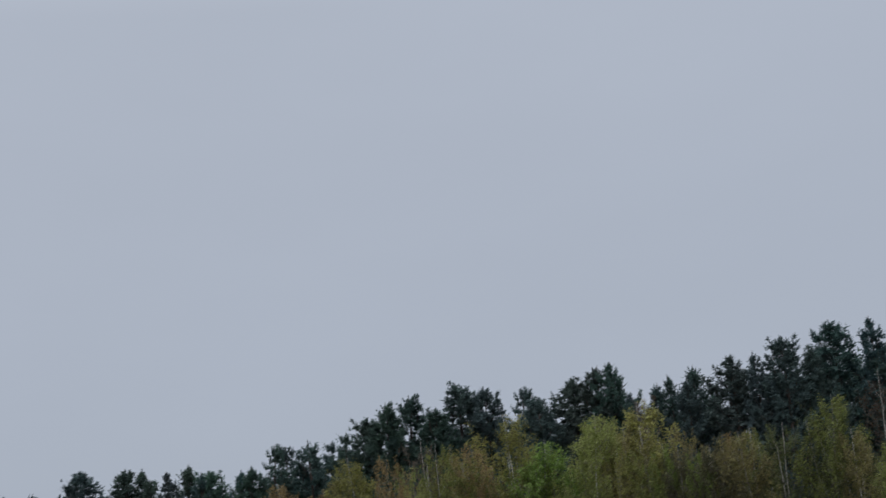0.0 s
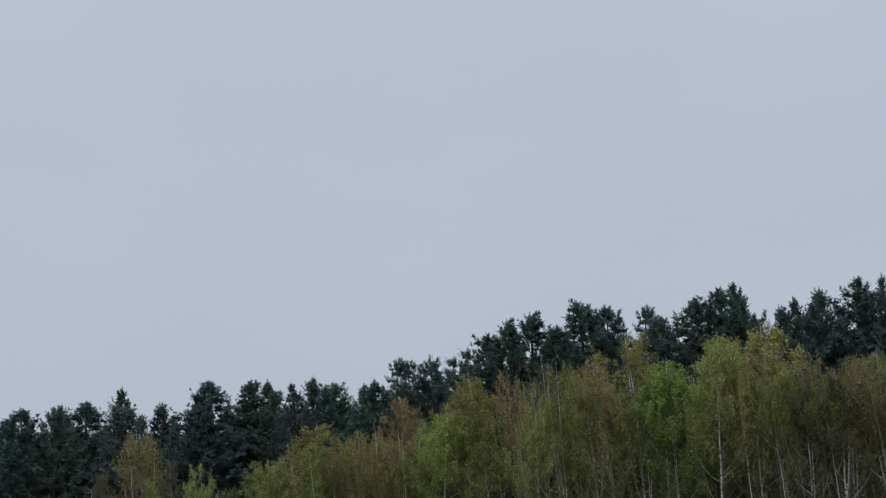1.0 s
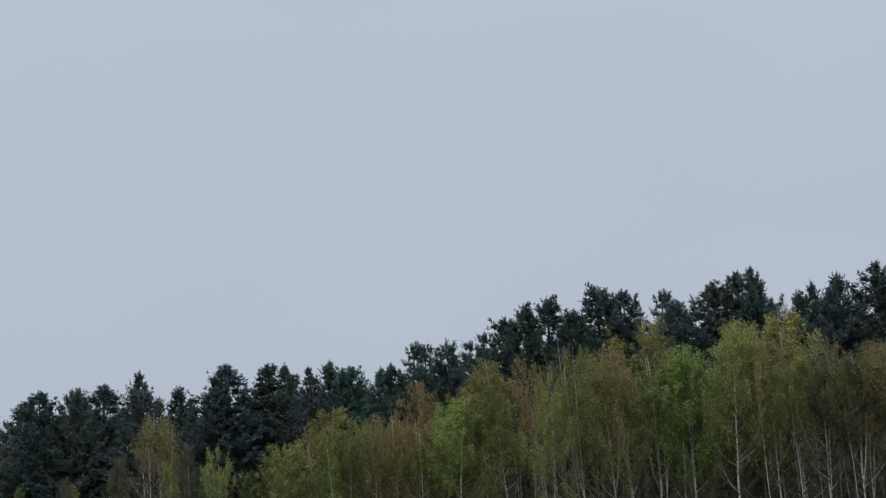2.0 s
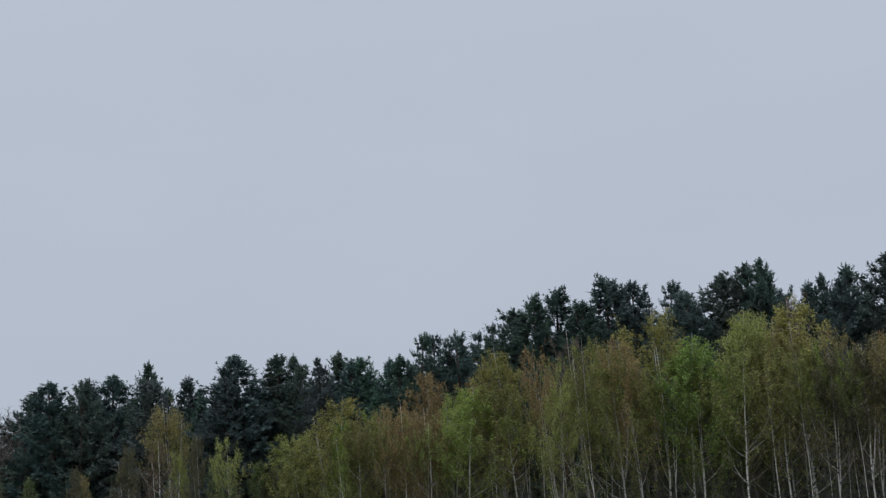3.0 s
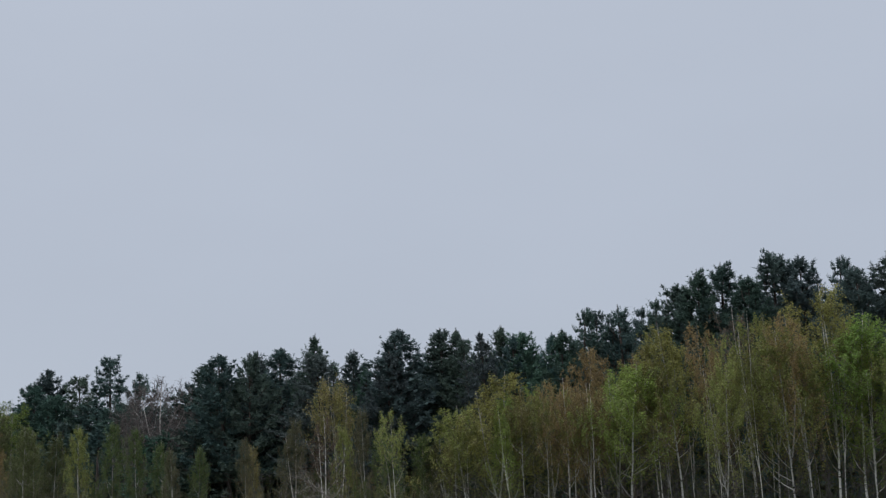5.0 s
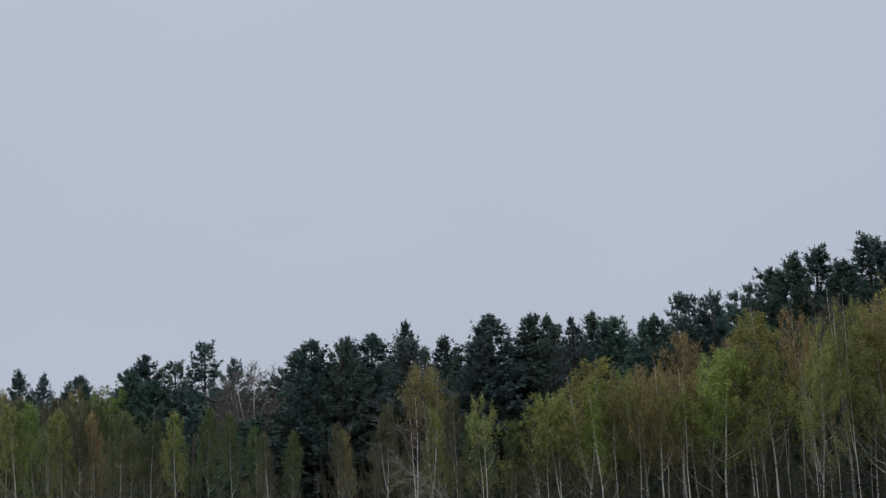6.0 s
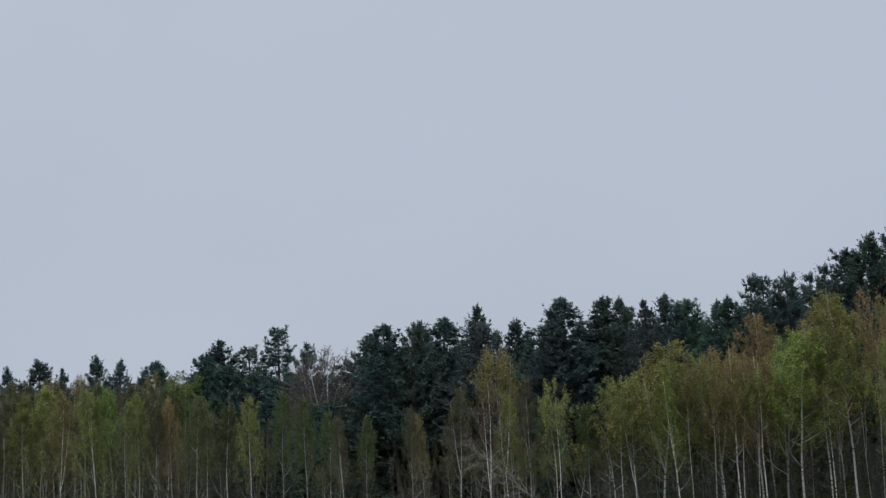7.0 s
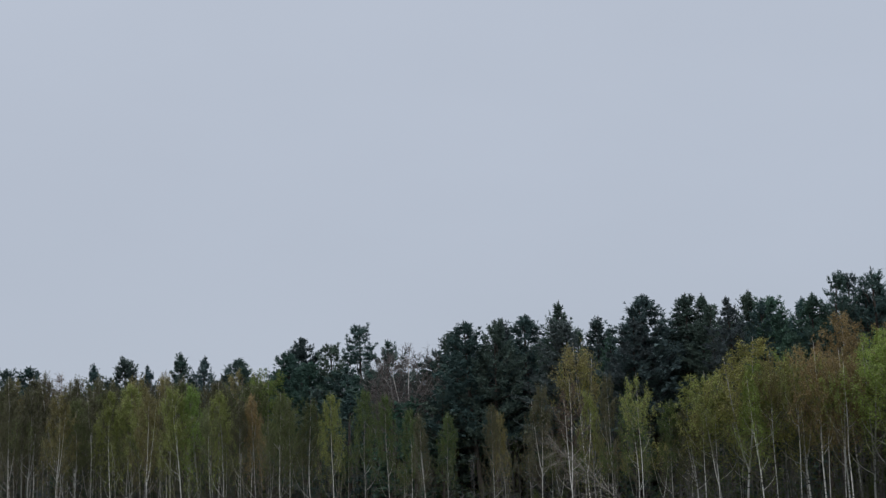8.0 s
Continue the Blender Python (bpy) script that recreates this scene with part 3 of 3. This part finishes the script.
BIRCHES_MIDDLE = (
    ("bronze", -63.7, 150.8, 17.9, 4.6), ("fern", -32.3, 126.6, 13.5, 2.5), ("fern", -29.1, 122.8, 12.7, 2.2), ("fern", -26.7, 120.2, 11.2, 2),
    ("umber", -24.8, 117.5, 10.4, 1.8), ("fern", -23.8, 121.5, 10.6, 1.9), ("umber", -19.4, 118, 11, 1.8), ("bronze", -18.8, 119.7, 10.4, 1.8),
    ("umber", -15.1, 115.3, 12, 2.7), ("olive", -11.1, 116, 11.5, 2.2), ("umber", -9.5, 115.5, 12.5, 2),
    ("fern", -7.5, 114, 11, 2.6), ("fern", -4.9, 110.7, 10, 2.2), ("ochre", 0.5, 108.8, 14.1, 5.2), ("olive", -1.3, 110.7, 11.9, 4.7),
    ("leaf", 1.7, 106, 12.3, 2.7), ("umber", -3, 110.6, 9.5, 3.1), ("ochre", 5.1, 108.4, 11.9, 4.2), ("rust", 5.8, 104.5, 13.2, 3.5),
    ("bronze", 7.5, 107.2, 12.7, 4),
)

BIRCHES_HILL = (
    ("rust", 9, 114.5, 15.9, 3.8), ("leaf", 9.7, 102, 13.6, 4.7), ("leaf", 9.1, 106.1, 14.2, 4.3), ("rust", 7.4, 102.5, 12.5, 2.9),
    ("bronze", 11.9, 103.9, 14.9, 3.2), ("ochre", 13.4, 101.9, 16.3, 4.5), ("olive", 15.6, 98.4, 13.2, 3.2), ("ochre", 19.4, 100, 16.1, 3.7),
    ("olive", 19.7, 96.2, 14.8, 3.8), ("ochre", 22.7, 97.8, 17.8, 4.7), ("rust", 20.8, 95.9, 15.8, 3.2), ("green", 24.5, 97.4, 15.6, 5.1),
    ("leaf", 25.2, 96.6, 12.8, 3.2), ("olive", 29, 101.4, 13.7, 3.1), ("moss", 29.7, 100, 11.1, 2.7), ("olive", 27.2, 94.1, 16.8, 4.4),
    ("olive", 27.9, 96.8, 17.1, 4.5), ("ochre", 30.3, 98.2, 16.7, 4), ("ochre", 32.1, 94.4, 17.3, 5.5), ("bronze", 30.1, 94, 15.9, 4.1),
    ("olive", 31.7, 97.7, 14.6, 4.3), ("umber", 32.1, 90.3, 13.8, 3.1),
)

BIRCHES_EAST = (
    ("bronze", -59.9, 149, 17.8, 4.2), ("moss", -56.5, 147.3, 16.8, 4.4), ("umber", -52.6, 145.5, 16.5, 4), ("moss", -48.1, 142.2, 15.8, 3.5),
    ("umber", 34.1, 89.5, 13.7, 4), ("bronze", 36.5, 89.5, 14.3, 3.8), ("moss", 37, 94.2, 10.7, 2.2), ("bronze", 34.8, 90, 14.2, 2.7),
    ("olive", 37.9, 91.4, 14.8, 3), ("moss", 39.2, 89.6, 14.6, 3.2), ("olive", 41.1, 88.6, 16, 3.8), ("moss", 42.3, 88.3, 15.8, 3.6),
    ("bronze", 42.4, 86.2, 13.7, 3.1), ("moss", 45.4, 89, 12.2, 3.4), ("olive", 44.7, 84.4, 12.5, 3.5),
)

HUES = {
    "green": ((0.216, 0.320, 0.088), "slender birch with fresh bright green young leaves"),
    "leaf": ((0.252, 0.330, 0.090), "slender birch with yellow-green young leaves, white trunk"),
    "olive": ((0.268, 0.302, 0.102), "slender white-trunked birch with an olive spring crown"),
    "ochre": ((0.310, 0.303, 0.106), "slender white-trunked birch with an ochre budding crown"),
    "bronze": ((0.268, 0.240, 0.108), "slender birch with thin bronze-brown budding twigs, pale trunk"),
    # the next three are darkened: shade is put into the leaf colour
    "fern": ((0.118, 0.168, 0.064), "slender birch before dark pines, green young leaves coloured darker for shade"),
    "moss": ((0.138, 0.163, 0.073), "slender white-trunked birch, olive-green crown coloured darker for shade"),
    "umber": ((0.124, 0.126, 0.074), "thin-crowned birch before dark pines, sparse brown-green buds coloured darker for shade"),
    "rust": ((0.306, 0.230, 0.112), "slender birch with reddish-brown catkins and a pale trunk"),
}
dice = random.Random(23)


def plant_birch(hue, x, y, high, wide, form="full"):
    """form: full, a tree of the edge; pole, a thin stem with a small top; back, a thin tree of the rows behind."""
    colour, words = HUES[hue]
    west, thin = x < -3, hue in ("bronze", "rust", "umber")
    if form == "pole":
        k = 8 + dice.randrange(4)
        make = lambda: birch_meshes(301 + k, "leafy", 0.55, 0.50, 0.62)
    elif form == "back":
        k = 12 + dice.randrange(4)
        make = lambda: birch_meshes(301 + k, "leafy", 0.50, 0.55, 0.60)
    else:
        k = dice.randrange(4) + (4 if thin else 0) + (20 if west else 0)
        make = lambda: birch_meshes(300 + k, "leafy", 0.82 if thin else 1.0, 1.0, (0.38 if thin else 0.35) if west else (0.42 if thin else 0.38), west)
    tree = plant(("birch", k), "birch_tree", make, x, y, dice.uniform(0, 6.28), dice.uniform(0, 2.2), wide / BIRCH_WIDE, high / BIRCH_HIGH, colour)
    return tagged(tree, words, "birch tree", "birches along the edge")


for row in BIRCHES_WEST + BIRCHES_MIDDLE + BIRCHES_HILL + BIRCHES_EAST:
    plant_birch(*row)

plant_birch("bronze", -12.3, 124.8, 15.9, 3.8, "back")
plant_birch("ochre", -12.7, 125.6, 15.2, 3.2, "back")

# bare and half-bare trees that stand out of the others
BARE_TREES = (
    ("twig", -78.9, 161.6, 20.3, 7.6), ("twig", -62.1, 153.4, 18.5, 4.9), ("grey", -30, 140.1, 17.9, 7.6), ("grey", -31.9, 141, 17.1, 5.4),
    ("pale", -12.6, 113.8, 12.2, 3.0), ("twig", 19.3, 107.3, 17.6, 4.4), ("twig", 35.2, 106.2, 18.9, 3.3), ("twig", 47.5, 92.5, 17.5, 4.4),
    ("lush", -47.2, 145.2, 17.4, 5.6), ("twig", 35, 104.1, 18.9, 2.8),
)

BARE_WORDS = {
    "twig": "leafless birch with fine reddish-brown twigs above the others",
    "grey": "bare grey-white birch with spreading leafless branches between pines",
    "pale": "bare birch with forked whitish limbs and few buds",
    "lush": "broad-crowned birch in bright light green leaf beside pines",
}
for kind, x, y, high, wide in BARE_TREES:
    form = {"twig": "budding", "grey": "naked", "pale": "budding", "lush": "leafy"}[kind]
    seed = {"twig": 420, "grey": 423, "pale": 426, "lush": 303}[kind]
    tint = (0.17, 0.23, 0.065) if kind == "lush" else (0.12, 0.08, 0.05)
    tree = plant((form, seed), "birch_tree", lambda: birch_meshes(seed, form), x, y, dice.uniform(0, 6.28), 1.0, wide / BIRCH_WIDE, high / BIRCH_HIGH, tint)
    tagged(tree, BARE_WORDS[kind], "birch tree", "bare birches")

# ---- the depth of the wood: thinner trees between and behind ----
dice = random.Random(37)
# slim stems between the larger birches
POLES_WEST = (
    (-75.8, 147.1), (-71.1, 145.8), (-69.9, 145.6), (-62.7, 143.2), (-60.1, 140.4), (-57.2, 140.4), (-47.2, 128.6), (-46.5, 131.7),
    (-43.3, 133.9), (-38.5, 129.2), (-34.6, 129.3), (-27.3, 119.6), (-26.2, 121.9), (-14.2, 114.3), (-12.4, 115.7), (-9.9, 114.8),
    (-6.8, 108.9), (-2.5, 108.4), (-1.5, 108.4), (0.1, 112.6), (1.5, 110.7), (2.6, 105.5), (3.4, 110.1), (4.1, 104.6),
    (4.8, 108),
)

POLES_EAST = (
    (6, 103.6), (6.9, 102.2), (10.9, 107), (11.8, 101.4), (12.4, 101.2), (14.8, 106), (15.5, 104.8), (15.6, 100.2),
    (17.2, 101.4), (17.3, 104.6), (18, 98.3), (18.3, 101.9), (19.7, 103.3), (20.4, 101), (22, 102.4), (22.6, 101.5),
    (23, 96.7), (24.8, 96.3), (29, 92.7), (30.8, 91.7), (31.6, 90.7), (33.1, 91.8), (33.5, 89.3), (34.5, 93.5),
    (37.2, 92.7),
)

TOP_X = (-80, -45, -28, -20, -10, 0, 8, 14, 28, 50)
TOP_Z = (14.8, 12.6, 9.8, 8.2, 8.6, 9.6, 10.6, 12.6, 12.8, 11.0)


def edge_point(turn, back):
    a = radians(turn)
    d = (105.5 + 1.111 * back) / (math.cos(a) + 0.485 * math.sin(a))
    return d * math.sin(a), d * math.cos(a)


for i, (x, y) in enumerate(POLES_WEST + POLES_EAST):
    if i % 2 and x < -36:
        continue
    high = float(np.interp(x, TOP_X, TOP_Z)) * dice.uniform(0.82, 1.06)
    # the darker hues in the west and middle imitate shade there
    hue = dice.choice(("moss", "umber", "moss") if x < -36 else ("fern", "moss", "umber") if x < -8 else ("olive", "ochre", "bronze", "rust", "olive", "leaf"))
    narrow = -36 < x < -8
    plant_birch(hue, x, y, high * (0.85 if narrow else 1.28 if x > -8 else 1.0), dice.uniform(1.3, 1.8) if narrow else dice.uniform(2.0, 2.8), "pole")
for i in range(84):
    x, y = edge_point(-32 + 62 * ((i + dice.random()) / 84) ** 1.3, dice.uniform(7, 17))
    if -36 < x < -19 or (x < -36 and i % 2) or (x > -8 and i % 2) or x > 18:
        continue
    high = float(np.interp(x, TOP_X, TOP_Z)) * dice.uniform(0.72, 1.02)
    # darkened leaf colours stand for the shade of the rows behind
    hue = dice.choice(("moss", "umber", "umber") if x < -12 else ("olive", "ochre", "bronze", "rust", "bronze", "moss"))
    plant_birch(hue, x, y, high, dice.uniform(2.4, 3.4), "back")
for i in range(46):
    x, y = edge_point(-32 + 14 * (i + dice.random()) / 46, dice.uniform(11, 21))
    # mostly the shade-darkened hues, so that this back row looks dimmer
    plant_birch(dice.choice(("bronze", "umber", "moss", "umber")), x, y, 2.4 + math.hypot(x, y) * dice.uniform(0.084, 0.0985), dice.uniform(3.2, 4.4), "back" if i % 3 else "full")
# a second row of pines behind and between those of the skyline
ROW = sorted(PINES_WEST + PINES_MIDDLE + PINES_HILL + PINES_CREST, key=lambda row: row[1] / row[2])
ROW = [row for row in ROW if row[0] not in ("young", "inner")]
for one, two in zip(ROW, ROW[1:]):
    x, y = (one[1] + two[1]) / 2, (one[2] + two[2]) / 2
    if abs(one[1] / one[2] - two[1] / two[2]) > 0.045:
        continue
    grow = dice.uniform(1.05, 1.12)
    plant_pine("inner", x * grow, y * grow, min(one[3], two[3]) * dice.uniform(0.89, 0.955), dice.uniform(5.0, 7.0), 3)
    if x > -30:
        plant_pine("inner", one[1] * 1.05, one[2] * 1.05, one[3] * dice.uniform(0.80, 0.90), dice.uniform(6.5, 8.0), 3)
for i in range(52):
    # the pines past 33 degrees are unseen, added to keep out side light
    x, y = edge_point(-35 + 78 * ((i + dice.random()) / 52) ** 1.4, dice.uniform(22, 40))
    high = dice.uniform(16.5, 18.5) if x < -50 else dice.uniform(13.5, 15.5) if x < -38 else dice.uniform(10.5, 13.0)
    plant_pine("inner", x, y, high, dice.uniform(6.0, 8.5), 3)
for i in range(48):
    x, y = edge_point(-35 + 70 * (i + dice.random()) / 48, dice.uniform(15, 30))
    plant_pine("young", x, y, dice.uniform(6.0, 10.5), dice.uniform(4.0, 5.5), 2)


def far_wood():
    """The unlit inside of the wood: close-set dark conifers and brush, far behind the edge."""
    rng, rs = random.Random(71), np.random.default_rng(71)
    bits = Bits()

    def bush(x, y, z0, count, high, wide, taper, long, half):
        u, a = rs.random(count), rs.uniform(0, 6.283, count)
        r = wide * (taper - u) * rs.uniform(0.3, 1.0, count)
        way = np.stack([np.cos(a), np.sin(a), np.full(count, 0.4)], 1)
        p = np.stack([x + way[:, 0] * r, y + way[:, 1] * r, z0 + u * high], 1)
        bits.spray(rs, p, p + (way + unit(rs.normal(size=p.shape)) * 0.6) * long, half)

    for i in range(430):
        # reaches on past the right of the view to block light from there
        x, y = edge_point(-38 + 84 * ((i + rng.random()) / 430) ** 1.35, rng.uniform(32, 75))
        z0, high = ground_z(x, y), rng.uniform(9, 15)
        bits.tube([Vector((x, y, z0 - 0.2)), Vector((x, y, z0 + high))], [0.16, 0.02], 5)
        bush(x, y, z0 + 0.1, 170, high, rng.uniform(2.0, 3.1), 1.05, 0.85, 0.26)
    for i in range(420):
        x, y = edge_point(-38 + 76 * (i + rng.random()) / 420, rng.uniform(18, 60))
        bush(x, y, ground_z(x, y), 110, 3.6, 1.9, 1.3, 0.6, 0.17)
    for i in range(260):
        x, y = edge_point(-38 + 30 * (i + rng.random()) / 260, rng.uniform(42, 80))
        high = rng.uniform(9.0, 16.0) if x > -55 else math.hypot(x, y) * rng.uniform(0.062, 0.084)
        bush(x, y, ground_z(x, y), 120, high, 2.6, 1.1, 1.1, 0.4)
    return tagged(new("far_wood", bits.mesh("far_wood", [DEEP_WOOD])), "dark close-set conifers deep inside the wood", "far wood", kind="stuff")


far_wood()


def undergrowth():
    """Bare grey-brown saplings and dead twigs that fill the wood between its stems."""
    rng, rs = random.Random(77), np.random.default_rng(77)
    bits = Bits()
    for i in range(1500):
        x, y = edge_point(-34 + 68 * (i + rng.random()) / 1500, rng.uniform(5, 26))
        if -34 < x < -5 and i % 3:
            continue
        z0, high = ground_z(x, y) - 0.1, rng.uniform(3.0, 8.5) if x > -30 else rng.uniform(5.0, 10.5)
        tip = Vector((x + rng.uniform(-0.5, 0.5), y + rng.uniform(-0.5, 0.5), z0 + high))
        foot = Vector((x, y, z0))
        bits.tube([foot, foot.lerp(tip, 0.5) + anyway(rng) * 0.12, tip], [0.022, 0.015, 0.005], 3)
        s = rs.uniform(0.1, 1.0, (52, 1))
        p = np.array(foot) * (1 - s) + np.array(tip) * s
        e = p + (unit(rs.normal(size=p.shape)) + np.array((0, 0, 0.5))) * rs.uniform(0.4, 1.1, (52, 1))
        bits.spray(rs, p, e, 0.014)
        if i % 4:
            q = np.repeat(e, 2, 0) + rs.normal(0, 0.12, (104, 3))
            bits.spray(rs, q, q + unit(rs.normal(size=q.shape)) * 0.12, 0.05, 1)
    return tagged(new("undergrowth", bits.mesh("undergrowth", [UNDERWOOD, SCRUB])), "tangled bare grey-brown saplings between the birch stems", "undergrowth", kind="stuff")


undergrowth()
# birches added about and beyond the right of the view, as a light block
for i in range(8):
    x, y = edge_point(30 + 14 * (i + dice.random()) / 8, dice.uniform(1, 14))
    plant_birch(dice.choice(("olive", "moss", "bronze")), x, y, dice.uniform(11.5, 14.0), dice.uniform(2.8, 3.8), "back")
for i in range(60):
    x, y = edge_point(-32 + 64 * (i + dice.random()) / 60, dice.uniform(-0.5, 14))
    shrub = plant(("shrub", i % 3), "shrub", lambda: shrub_meshes(500 + i % 3), x, y, dice.uniform(0, 6.28), 0, dice.uniform(0.8, 1.3), dice.uniform(0.7, 1.3))
    tagged(shrub, "low green shrub in early leaf beneath birch trunks", "shrub", "shrubs under the birches")

LEAN_X, LEAN_Y = -5.9, 106.7
lean_tree = plant("leaning", "leaning_birch", lambda: leaning_birch_meshes(610), LEAN_X, LEAN_Y, radians(-2.0), 0, 1.0, 1.0)
tagged(lean_tree, "bare pale birch leaning steeply sideways before the wood", "birch tree")
